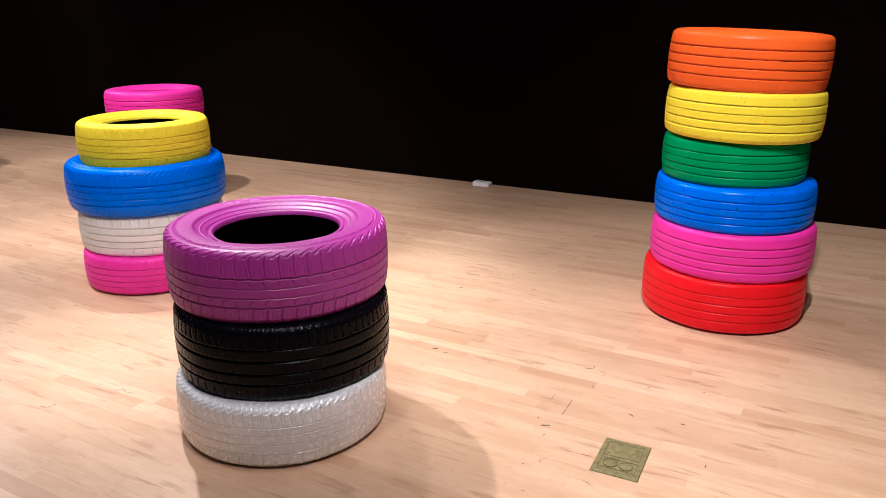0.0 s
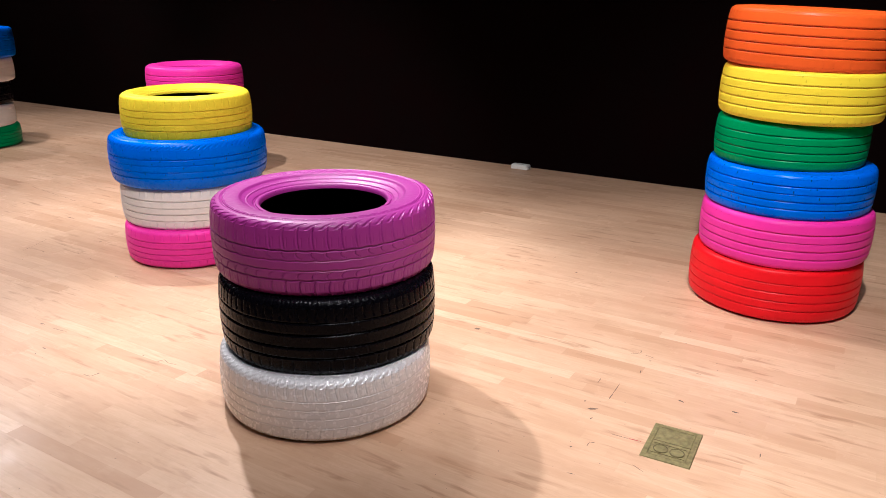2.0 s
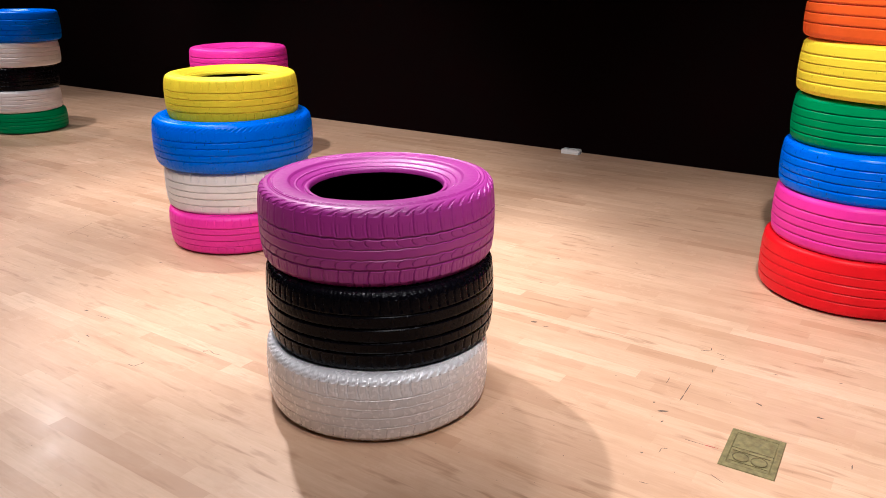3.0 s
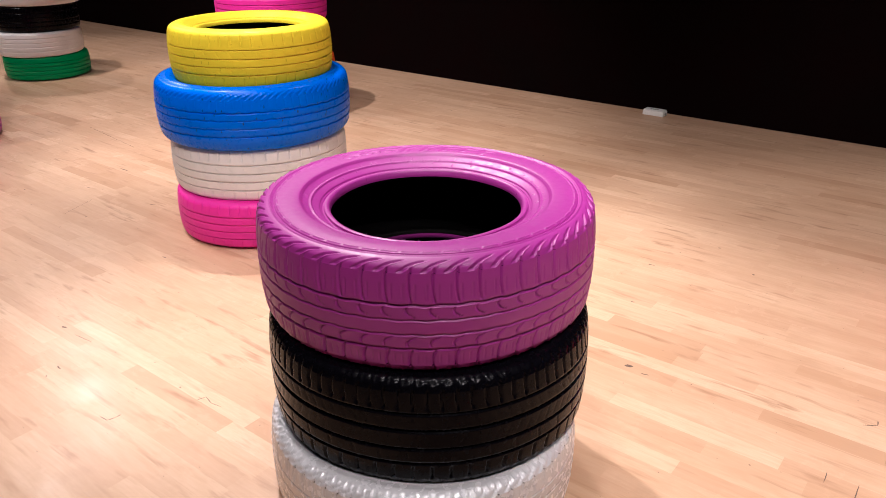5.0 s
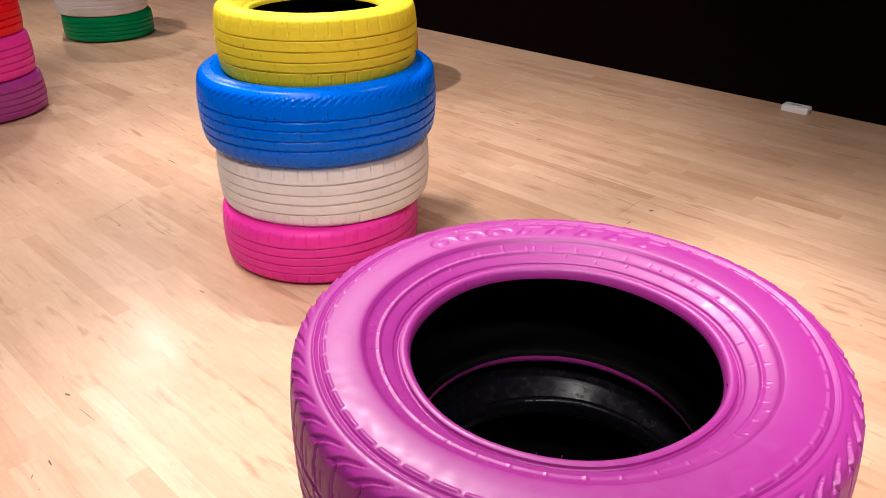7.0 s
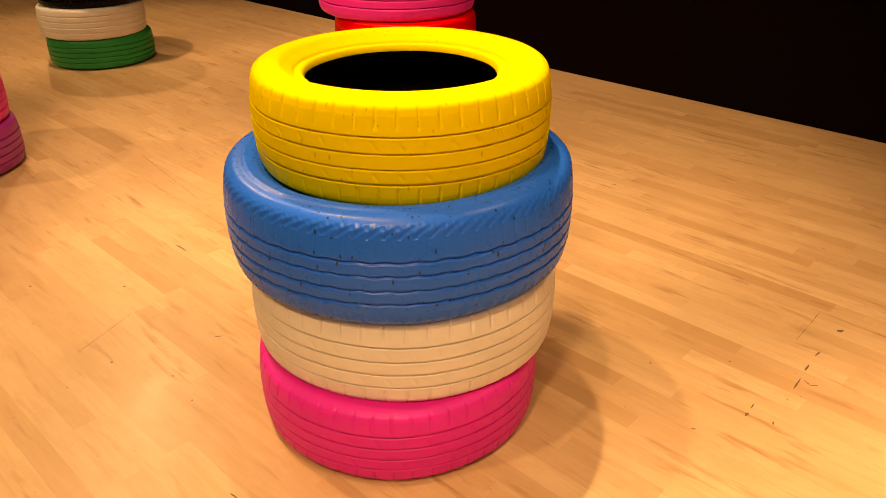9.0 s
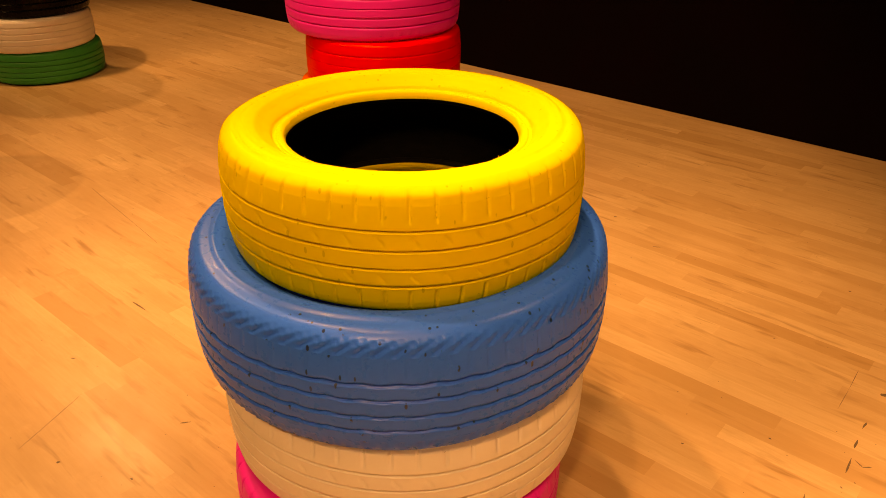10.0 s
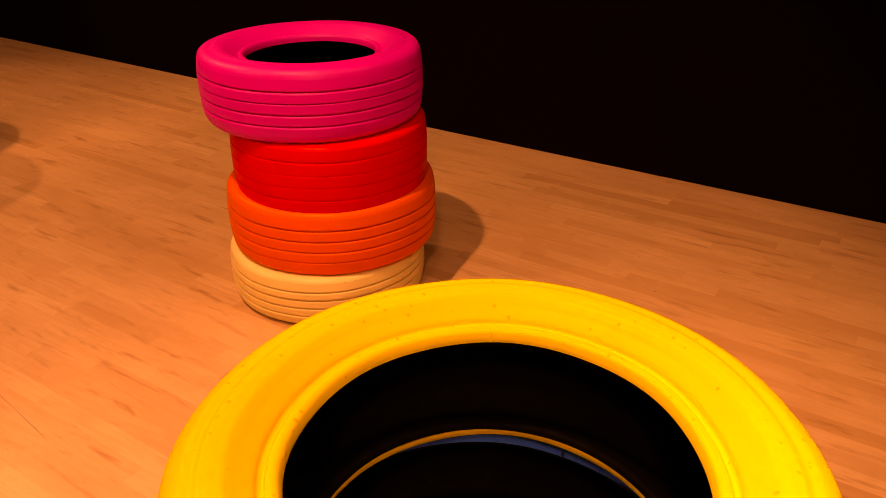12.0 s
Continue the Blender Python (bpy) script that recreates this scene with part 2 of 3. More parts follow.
hall_part("wall_north", "tall matt black wall behind the tyre stacks", WALL, (U0 - 0.3, U1 + 0.3, V1, V1 + 0.3, -0.2, CEILING), "wall")
hall_part("wall_south", "matt black wall closing the hall", WALL, (U0 - 0.3, U1 + 0.3, V0 - 0.3, V0, -0.2, CEILING), "wall")
hall_part("wall_west", "matt black wall closing the hall", WALL, (U0 - 0.3, U0, V0, V1, -0.2, CEILING), "wall")
hall_part("wall_east", "matt black wall closing the hall", WALL, (U1, U1 + 0.3, V0, V1, -0.2, CEILING), "wall")
hall_part("ceiling", "black ceiling high above the hall", CEIL, (U0 - 0.3, U1 + 0.3, V0 - 0.3, V1 + 0.3, CEILING, CEILING + 0.2), "ceiling")
floor = hall_part("floor", "varnished maple strip floor, worn and scratched", SUBFLOOR, (U0, U1, V0, V1, -0.2, -0.004), "floor")

# ---- tyres ----


def catmull(points, per):
    p = [np.array(q, float) for q in points]
    p = [2 * p[0] - p[1]] + p + [2 * p[-1] - p[-2]]
    out = []
    for k in range(1, len(p) - 2):
        for s in np.linspace(0, 1, per, endpoint=False):
            a, b, c, d = p[k - 1:k + 3]
            out.append(0.5 * (2 * b + (c - a) * s + (2 * a - 5 * b + 4 * c - d) * s * s + (3 * b - a - 3 * c + d) * s ** 3))
    out.append(p[-2])
    return np.array(out)


def soft(x, width, edge):
    """1 within width / 2 of zero, falling to 0 over edge."""
    return np.clip((width / 2 + edge - np.abs(x)) / edge, 0, 1)


def revolve(name, r, z, material, parent, label="", dr=None, dz=None):
    """A mesh swept round the axis: r, z per row; dr, dz rows x sides."""
    rows, sides = dr.shape
    th = np.linspace(0, 2 * math.pi, sides, endpoint=False)
    rr = r[:, None] + dr
    zz = np.broadcast_to(z[:, None], (rows, sides)) + (0 if dz is None else dz)
    co = np.stack((rr * np.cos(th), rr * np.sin(th), zz), -1).reshape(-1, 3)
    a = np.arange(rows - 1)[:, None] * sides
    k = np.arange(sides)[None, :]
    n = (k + 1) % sides
    quads = np.stack((a + k, a + n, a + sides + n, a + sides + k), -1).reshape(-1, 4)
    data = bpy.data.meshes.new(name)
    data.from_pydata(co.tolist(), [], quads.tolist())
    data.polygons.foreach_set("use_smooth", np.ones(len(quads), bool))
    data.materials.append(material)
    ob = new(name, data)
    ob.parent = parent
    return tagged(ob, label)


def cuts(th, z, z0, z1, count, width, depth, slant=0.0, curve=0.0, phase=0.0, ends=0.004, jitter=0.0, R=0.36):
    """Cross cuts in the tread between z0 and z1; slant and curve in metres along the tread."""
    pitch = 2 * math.pi / count
    s = (z - z0) / (z1 - z0)
    off = slant * (s - 0.5) + curve * (4 * s * (1 - s) - 0.5)
    a = th[None, :] + (off / R)[:, None] + phase
    k = np.floor(a / pitch)
    wob = jitter * pitch * np.sin(k * 12.9898 + 4.1)
    x = ((a / pitch - k) - 0.5) * pitch * R + wob * R
    mask = np.clip(np.minimum(z - z0, z1 - z) / ends, 0, 1)[:, None]
    return depth * soft(x, width, 0.0018) * mask


# tread patterns: grooves (place from -1 to 1, width, depth) and cross cuts (place, place, count, width, depth, slant, curve)
PATTERNS = {
    "all_terrain": dict(grooves=[(-0.60, .0026, .0042), (-0.28, .0014, .0030), (0.04, .0014, .0030), (0.36, .0028, .0046)],
                        cuts=[(0.38, 1.08, 54, .0018, .0060, .002, .004), (0.08, 0.33, 54, .0014, .0044, .018, .012), (-0.57, -0.31, 54, .0014, .0044, -.014, .012),
                              (-1.10, -0.62, 54, .0018, .0060, -.003, .005), (0.46, 0.80, 108, .0008, .0018, .0, .0), (-0.96, -0.70, 162, .0008, .0018, .0, .0)],
                        knobs=54, bevel=.0020, zigzag=.0007, bite=1.1, lip=.0007),
    "touring": dict(grooves=[(-0.60, .0050, .0070), (-0.24, .0050, .0070), (0.16, .0050, .0070), (0.56, .0032, .0060)],
                    cuts=[(0.62, 1.12, 80, .0028, .0060, .001, .003), (-1.12, -0.66, 60, .0026, .0050, .001, .003), (0.26, 0.50, 96, .0010, .0012, .012, .0),
                          (-0.55, -0.29, 40, .0012, .0022, .004, .0), (-0.18, 0.10, 96, .0010, .0010, -.014, 0)], knobs=80, bite=0.55),
    "winter": dict(grooves=[(-0.58, .0014, .0016), (-0.20, .0010, .0012), (0.16, .0010, .0012), (0.50, .0014, .0016)],
                   cuts=[(0.56, 1.12, 72, .0014, .0042, .003, .004), (0.62, 0.96, 144, .0010, .0016, .002, .002), (-1.10, -0.64, 56, .0014, .0030, -.003, .004),
                         (-0.52, -0.34, 72, .0012, .0007, .010, .006), (0.34, 0.46, 72, .0012, .0009, -.008, .006)], knobs=72, zigzag=.0005, bite=0.9, bevel=.0012, lip=.0011),
    "summer": dict(grooves=[(-0.64, .0026, .0052), (-0.26, .0026, .0052), (0.12, .0026, .0052), (0.52, .0026, .0052)],
                   cuts=[(0.68, 1.24, 50, .0018, .0046, .0, .0), (-1.16, -0.72, 50, .0018, .0046, .0, .0), (0.20, 0.44, 40, .0014, .0034, .016, .0),
                         (-0.56, -0.34, 40, .0014, .0034, .016, .0)], knobs=0, lip=.0005),
    "worn": dict(grooves=[(-0.62, .0032, .0064), (-0.22, .0030, .0060), (0.18, .0030, .0060), (0.58, .0032, .0064)],
                 cuts=[(0.84, 1.14, 60, .0016, .0020, .0, .002), (-1.14, -0.80, 60, .0018, .0034, .0, .002)], knobs=0),
    "highway": dict(grooves=[(-0.72, .0028, .0050), (-0.34, .0024, .0046), (0.06, .0024, .0046), (0.42, .0030, .0054)],
                    cuts=[(0.56, 1.0, 80, .0009, .0012, .0, .0), (0.36, 0.48, 60, .0018, .0034, .012, .0), (-0.78, -0.66, 60, .0018, .0034, .012, .0)],
                    knobs=84, zigzag=.0007, bite=0.75, bevel=.0022, lip=.0007),
    "smooth": dict(grooves=[(-0.62, .003, .0018), (-0.2, .003, .0016), (0.2, .003, .0016), (0.62, .003, .0018)], cuts=[], knobs=0),
}


def tyre(colour, label, group, x, y, z0, R, H, Rb, paint_, pattern, sides=200, spin=0.0, lean=(0.0, 0.0), whiskers=0, letters=0, step=0.007, flat=0.40, dip=0.048, fine=3):
    """A car tyre lying flat, its lower side at z0."""
    root = new(colour + "_tyre")
    tagged(root, label, "tyre", group)
    p = PATTERNS[pattern]
    h = H / 2
    wt = flat * H
    side = R - Rb
    zigzag = p.get("zigzag", 0.0)
    bevel = p.get("bevel", 0.0010)
    lip = p.get("lip", 0.0)
    # half section, from the tread's edge to the bead and back along the liner
    edge = (R - 0.006, wt)
    upper = [edge, (R - 0.012, wt + 0.50 * (h - wt)), (R - 0.027, wt + 0.84 * (h - wt)), (R - min(0.050, 0.34 * side), h - 0.0030), (R - 0.42 * side, h), (R - 0.56 * side, h - 0.0025),
             (R - 0.66 * side, h - 0.011), (R - 0.78 * side, h - 0.022), (Rb + 0.0225, h - 0.0290), (Rb + 0.0180, h - 0.0310), (Rb + 0.0145, h - 0.0275), (Rb + 0.0085, h - 0.0265),
             (Rb + 0.0035, h - 0.0295), (Rb + 0.0005, h - 0.0370), (Rb, h - dip)]
    if letters:      # a broad flat band for the marks, stepped down to a hollow inner band
        upper[3:9] = [(R - 0.040, h - 0.0030), (R - 0.050, h - 0.0008), (R - 0.072, h), (R - 0.094, h - 0.002), (R - 0.100, h - 0.0055), (R - 0.105, h - 0.0105), (R - 0.122, h - 0.0185),
                      (R - 0.137, h - 0.0255), (Rb + 0.0225, h - 0.0290)]
    liner = [(Rb, h - dip), (Rb + 0.004, h - dip - 0.008), (Rb + 0.018, h - dip - 0.004), (R - 0.62 * side, h - 0.026), (R - 0.42 * side, h - 0.014), (R - 0.040, h - 0.030), (R - 0.024, wt * 0.75), (R - 0.022, 0)]
    lin = catmull(liner, 2)
    th = np.linspace(0, 2 * math.pi, sides, endpoint=False)
    # tread
    z = list(np.linspace(-wt, wt, max(24, int(2 * wt / step))))
    for place, width, depth in p["grooves"]:
        z += [place * wt + s * e for s in (-1, 1) for e in (width / 2, width / 2 + bevel)]
        z += [place * wt - width / 2 - bevel - e for e in (0.0008, 0.0016, 0.0028)] if lip else []
    z = np.unique(np.round(z, 5))
    z = z[np.concatenate(([True], np.diff(z) > 0.0004))]
    n = len(z)
    f = z / wt
    wave = zigzag * np.arcsin(0.96 * np.sin(th * 44))[None, :]
    dr = np.zeros((n, sides))
    for place, width, depth in p["grooves"]:
        dr = np.maximum(dr, depth * soft(z[:, None] - place * wt + wave, width, bevel))
    for a, b, *rest in p["cuts"]:
        dr = np.maximum(dr, cuts(th, z, a * wt, b * wt, *rest, jitter=0.06, R=R))
    for place, width, depth in p["grooves"]:
        edge_z = z[:, None] - place * wt + wave + width / 2 + bevel + 0.0012
        dr = dr - lip * soft(edge_z, 0.0010, 0.0012) * (dr < 0.0006) * (0.55 + 0.45 * np.sin(th * 83 + 9 * place))[None, :]
    wob = 0.0012 * np.sin(3 * th + spin)[None, :] + 0.0008 * np.sin(7 * th + 2 * spin)[None, :]
    revolve("tread", R - 0.006 * np.abs(f) ** 2.5, z, paint_, root, "", -dr + wob)
    # sidewalls with shoulder, knobs, ribs and raised marks
    def sidewall(per, marks):
        sec = catmull(upper, per)
        m = len(sec)
        r, zz = sec[:, 0], sec[:, 1]
        dr0 = np.zeros((m, sides))
        run = np.concatenate(([0], np.cumsum(np.hypot(np.diff(r), np.diff(zz)))))
        for a, b, count, width, depth, *rest in p["cuts"]:
            if b > 1:
                fade = np.clip(1 - run / ((b - 1) * wt + 0.010), 0, 1)[:, None]
                pitch = 2 * math.pi / count
                q = (th[None, :] + 0.0 * run[:, None]) / pitch
                k = np.floor(q)
                xx = ((q - k) - 0.5) * pitch * R + 0.06 * pitch * np.sin(k * 12.9898 + 4.1) * R
                dr0 = np.maximum(dr0, depth * soft(xx - (rest[0] / 2 if rest else 0), width, 0.0022) * fade)
        # relief along the section's own normal
        tr, tz = np.gradient(r), np.gradient(zz)
        size = np.hypot(tr, tz)
        nr, nz = (tz / size)[:, None], (-tr / size)[:, None]
        dn = np.zeros((m, sides))
        rings = 2.2 if marks else 0.6 if p["knobs"] else 0.25
        lines = 0.036 if marks else 0.056
        if p["knobs"]:
            q = (th[None, :] * R - (run[:, None] - 0.014) * 1.3 - 14.0 * np.clip(run[:, None] - 0.016, 0, 1) ** 1.5) / (2 * math.pi * R / p["knobs"])
            x1 = (q - np.floor(q) - 0.5) * 2 * math.pi * R / p["knobs"]
            band = np.clip((run[:, None] - 0.001) / 0.003, 0, 1) * np.clip((0.027 - run[:, None]) / 0.003, 0, 1)
            wide = min(0.009, 0.30 * 2 * math.pi * R / p["knobs"])
            bite = p.get("bite", 1.0)
            dn -= 0.0034 * bite * soft(x1, wide * bite, 0.0022) * band
            dn += 0.0012 * bite * soft(x1 - wide, 0.003, 0.002) * band
        dn += rings * 0.0010 * soft(r[:, None] - (R - lines), 0.002, 0.0015) - rings * 0.0012 * soft(r[:, None] - (R - lines - 0.006), 0.001, 0.0015)
        dn += rings * 0.0012 * soft(r[:, None] - (Rb + 0.042), 0.002, 0.002) - rings * 0.0012 * soft(r[:, None] - (Rb + 0.017), 0.001, 0.002)
        if marks:
            q = th[None, :] * 54 / (2 * math.pi)
            dash = np.clip((0.43 - np.abs(q - np.floor(q) - 0.5)) * 20, 0, 1)
            dn += 0.0016 * dash * soft(r[:, None] - (R - 0.049), 0.0028, 0.0012)
            q = th[None, :] * 40 / (2 * math.pi) + 0.3
            dn += 0.0006 * soft((q - np.floor(q) - 0.5) * 2 * math.pi * Rb / 40, 0.001, 0.0015) * soft(r[:, None] - (Rb + 0.046), 0.010, 0.002)
            # a run of plain sunken marks, three round and five slanted
            q = th[None, :] / 0.17
            k = np.floor(q)
            x1, r1 = (q - k - 0.5) * 0.17 * (R - 0.076), r[:, None] - (R - 0.075)
            oval = np.sqrt((x1 / 0.0235) ** 2 + (r1 / 0.0150) ** 2)
            core = np.sqrt((x1 / 0.008) ** 2 + (r1 / 0.005) ** 2)
            ring = np.clip((1 - oval) * 9, 0, 1) * np.clip((core - 1) * 5, 0, 1)
            bar = soft(x1 + 0.8 * r1, 0.026, 0.0015) * soft(r1, 0.024, 0.0015) * (1 - soft(x1 + 0.8 * r1, 0.008, 0.0015) * soft(r1 + 0.003, 0.009, 0.0015))
            dn -= 0.0015 * (ring * np.isin(k, (31, 32, 33)) + bar * np.isin(k, (26, 27, 28, 29, 30)))
            # mould nibs and fine lines in the inner band
            q = th[None, :] * 31 / (2 * math.pi)
            k = np.floor(q)
            dn += 0.0012 * soft((q - k - 0.5) * 2 * math.pi * Rb / 31, 0.0008, 0.0014) * soft(r[:, None] - (Rb + 0.030 + 0.024 * (np.sin(k * 7.31) * 0.5 + 0.5)), 0.004, 0.0015)
        return r, zz, -(dr0 - dn * nr) + wob, dn * nz

    r, zz, dr, dz = sidewall(fine, letters)
    revolve("upper_sidewall", r, zz, paint_, root, "", dr, dz)
    r, zz, dr, dz = sidewall(2, 0)
    revolve("lower_sidewall", r[::-1].copy(), -zz[::-1].copy(), paint_, root, "", dr[::-1].copy(), -dz[::-1].copy())
    # bare rubber inside
    half = min(sides, 96)
    rl, zl = np.concatenate((lin[:, 0], lin[::-1][1:, 0])), np.concatenate((lin[:, 1], -lin[::-1][1:, 1]))
    revolve("inner_liner", rl, zl, RUBBER, root, "bare black rubber inside", np.zeros((len(rl), half)))
    if whiskers:
        bm = bmesh.new()
        rng = random.Random(whiskers)
        for k in range(whiskers):
            a = 2 * math.pi * (k + rng.uniform(-0.3, 0.3)) / whiskers
            long = rng.uniform(0.004, 0.011)
            bmesh.ops.create_cone(bm, cap_ends=True, segments=5, radius1=0.0007, radius2=0.0004, depth=long,
                                  matrix=Matrix.Translation(((Rb + 0.003) * math.cos(a), (Rb + 0.003) * math.sin(a), h - 0.036 + long / 2)) @ pose(0, 0, 0, rng.uniform(-14, 14), rng.uniform(-14, 14), 0))
        tagged(part("rubber_whiskers", bm, paint_, root, "fine rubber whiskers round the bead"), kind="stuff")
    root.matrix_world = pose(x, y, z0 + h, lean[0], lean[1], 0) @ pose(0, 0, 0, 0, 0, math.degrees(spin))
    return root


def stack(group, tyres):
    z = 0.002
    for k, (colour, label, x, y, top, R, Rb, paint_, pattern, extra) in enumerate(tyres):
        extra = dict(extra)
        z -= extra.pop("sink", 0.007) if k else 0      # each one settles a little into the one below
        tyre(colour, label, group, x, y, z, R, top - z, Rb, paint_, pattern, spin=1.3 * k + 0.4, **extra)
        z = top


NEAR = dict(sides=840, step=0.0042, fine=3)
MID = dict(sides=300, step=0.0070, fine=3)
stack("stack of three tyres", [
    ("silver", "silver-painted winter tyre lying flat on the maple floor", -0.556, 2.356, 0.214, 0.356, 0.203, SILVER, "winter", dict(NEAR, sides=1152)),
    ("black", "glossy black touring tyre resting on a silver tyre", -0.548, 2.401, 0.459, 0.361, 0.203, BLACK, "touring", NEAR),
    ("purple", "purple-painted chunky tyre on top of a black tyre", -0.559, 2.439, 0.690, 0.370, 0.208, PURPLE, "all_terrain", dict(sides=1296, step=0.0026, whiskers=34, letters=1, fine=10, dip=0.043)),
])
stack("stack of four tyres with yellow top", [
    ("pink", "hot pink painted tyre lying flat on the maple floor", -1.544, 3.815, 0.194, 0.340, 0.200, PINK, "summer", NEAR),
    ("white", "white-painted tyre resting on a pink tyre", -1.543, 3.876, 0.402, 0.364, 0.203, WHITE, "summer", NEAR),
    ("blue", "large blue-painted tyre with black nicks, on a white tyre", -1.550, 3.879, 0.638, 0.394, 0.262, BLUE, "highway", dict(NEAR, sides=1008, fine=5, flat=0.33)),
    ("yellow", "small yellow-painted tyre on top of a large blue tyre", -1.541, 3.889, 0.835, 0.324, 0.206, YELLOW, "summer", dict(sides=960, step=0.0034, whiskers=30, flat=0.36, dip=0.042, sink=0.026, fine=7)),
])
stack("stack of six tyres", [
    ("red", "red-painted tyre lying flat on the maple floor", 1.317, 3.332, 0.242, 0.362, 0.203, RED, "worn", MID),
    ("pink", "pink-painted tyre resting on a red tyre", 1.329, 3.326, 0.452, 0.356, 0.203, PINK, "worn", MID),
    ("blue", "blue-painted tyre resting on a pink tyre", 1.322, 3.330, 0.641, 0.344, 0.203, BLUE, "worn", MID),
    ("green", "small green-painted tyre resting on a blue tyre", 1.304, 3.338, 0.830, 0.308, 0.191, GREEN, "worn", MID),
    ("yellow", "yellow-painted tyre resting on a green tyre", 1.321, 3.330, 1.037, 0.330, 0.191, YELLOW, "worn", dict(MID, lean=(0, 1.3))),
    ("orange", "orange-painted tyre on top of the tallest stack", 1.318, 3.332, 1.264, 0.330, 0.191, ORANGE, "worn", dict(MID, lean=(0.8, 2.2))),
])
stack("stack of four tyres with pink top", [
    ("cream", "cream-painted tyre lying flat on the maple floor", -2.105, 5.575, 0.178, 0.328, 0.191, CREAM, "worn", MID),
    ("orange", "orange-painted tyre resting on a cream tyre", -2.082, 5.606, 0.390, 0.343, 0.200, ORANGE, "worn", MID),
    ("red", "small red-painted tyre resting on an orange tyre", -2.075, 5.590, 0.592, 0.311, 0.185, RED, "smooth", dict(MID, sink=0.018, flat=0.43)),
    ("pink", "hot pink painted tyre on top of a red tyre", -2.122, 5.628, 0.806, 0.345, 0.200, PINK, "worn", dict(MID, flat=0.37)),
])
stack("stack of five tyres", [
    ("green", "green-painted tyre lying flat on the maple floor", -4.421, 6.513, 0.186, 0.316, 0.191, GREEN, "worn", {}),
    ("white", "white-painted tyre resting on a green tyre", -4.429, 6.494, 0.368, 0.313, 0.191, WHITE, "smooth", {}),
    ("black", "black-painted tyre between two white tyres", -4.424, 6.509, 0.563, 0.305, 0.191, BLACK, "worn", {}),
    ("white", "white-painted tyre resting on a black tyre", -4.405, 6.520, 0.764, 0.327, 0.191, WHITE, "smooth", {}),
    ("blue", "blue-painted tyre on top of a white tyre", -4.388, 6.535, 1.010, 0.340, 0.191, BLUE, "worn", {}),
])
stack("stack of three tyres with red top", [
    ("purple", "purple-painted tyre lying flat on the maple floor", -3.889, 4.718, 0.200, 0.321, 0.191, PURPLE, "worn", {}),
    ("pink", "pink-painted tyre resting on a purple tyre", -3.905, 4.722, 0.410, 0.316, 0.191, PINK, "worn", {}),
    ("red", "red-painted tyre resting on a pink tyre", -3.910, 4.716, 0.620, 0.310, 0.191, RED, "worn", {}),
])

# ---- brass floor box ----


def floor_box(x, y, heading):
    root = tagged(new("floor_box"), "tarnished brass floor outlet plate set in the maple floor", "floor outlet")
    w, d = 0.149, 0.205
    bm = bmesh.new()
    rows = [[(-w / 2, -d / 2, 0), (w / 2, -d / 2, 0), (w / 2, d / 2, 0), (-w / 2, d / 2, 0)]]
    a = w / 2 - 0.002
    b = d / 2 - 0.002
    rows.append([(-a, -b, 0.003), (a, -b, 0.003), (a, b, 0.003), (-a, b, 0.003)])
    a, b = w / 2 - 0.017, d / 2 - 0.019
    rows.append([(-a, -b, 0.003), (a, -b, 0.003), (a, b, 0.003), (-a, b, 0.003)])
    rows.append([(-a, -b, 0.0006), (a, -b, 0.0006), (a, b, 0.0006), (-a, b, 0.0006)])
    vs = [[bm.verts.new(c) for c in row] for row in rows]
    for p, q in zip(vs, vs[1:]):
        for k in range(4):
            bm.faces.new((p[k], p[(k + 1) % 4], q[(k + 1) % 4], q[k]))
    bm.faces.new(vs[-1])
    bm.faces.new(vs[0][::-1])
    part("frame", bm, BRASS, root)
    g = 0.0016
    part("blank_cover", box_bm(-a + g, a - g, 0.004, b - g, 0.0006, 0.0032, 0.0008), BRASS, root)
    lid = part("outlet_cover", box_bm(-a + g, a - g, -b + g, 0.001, 0.0006, 0.0028, 0.0008), BRASS, root)
    part("hinge_bar", box_bm(-a + g, a - g, 0.0012, 0.0038, 0.0006, 0.0030), BRASS_DARK, root)
    for sx in (-1, 1):
        part("round_cap", disc_bm(sx * 0.0245, -0.041, 0.0028, 0.0040, 0.019), BRASS, root)
        part("cap_ring", ring_bm(sx * 0.0245, -0.041, 0.0028, 0.0046, 0.0195, 0.0225), BRASS_DARK, root)
        part("finger_knob", disc_bm(sx * 0.0235, 0.040, 0.0032, 0.0040, 0.0125, 0.007), BRASS, root)
        for sy in (-1, 1):
            part("screw", disc_bm(sx * 0.064, sy * 0.091, 0.003, 0.0034, 0.0030, sides=14), BRASS, root)
        part("lid_screw", disc_bm(sx * 0.049, 0.012, 0.0032, 0.0036, 0.003, sides=14), BRASS, root)
    for y0 in (-0.068, -0.014):
        part("rib", box_bm(-0.050, 0.050, y0 - 0.0012, y0 + 0.0012, 0.0028, 0.0040), BRASS_DARK, root)
    root.matrix_world = pose(x, y, 0.0005, 0, 0, heading)


floor_box(0.561, 2.061, -26.5)

# ---- small white box by the wall ----


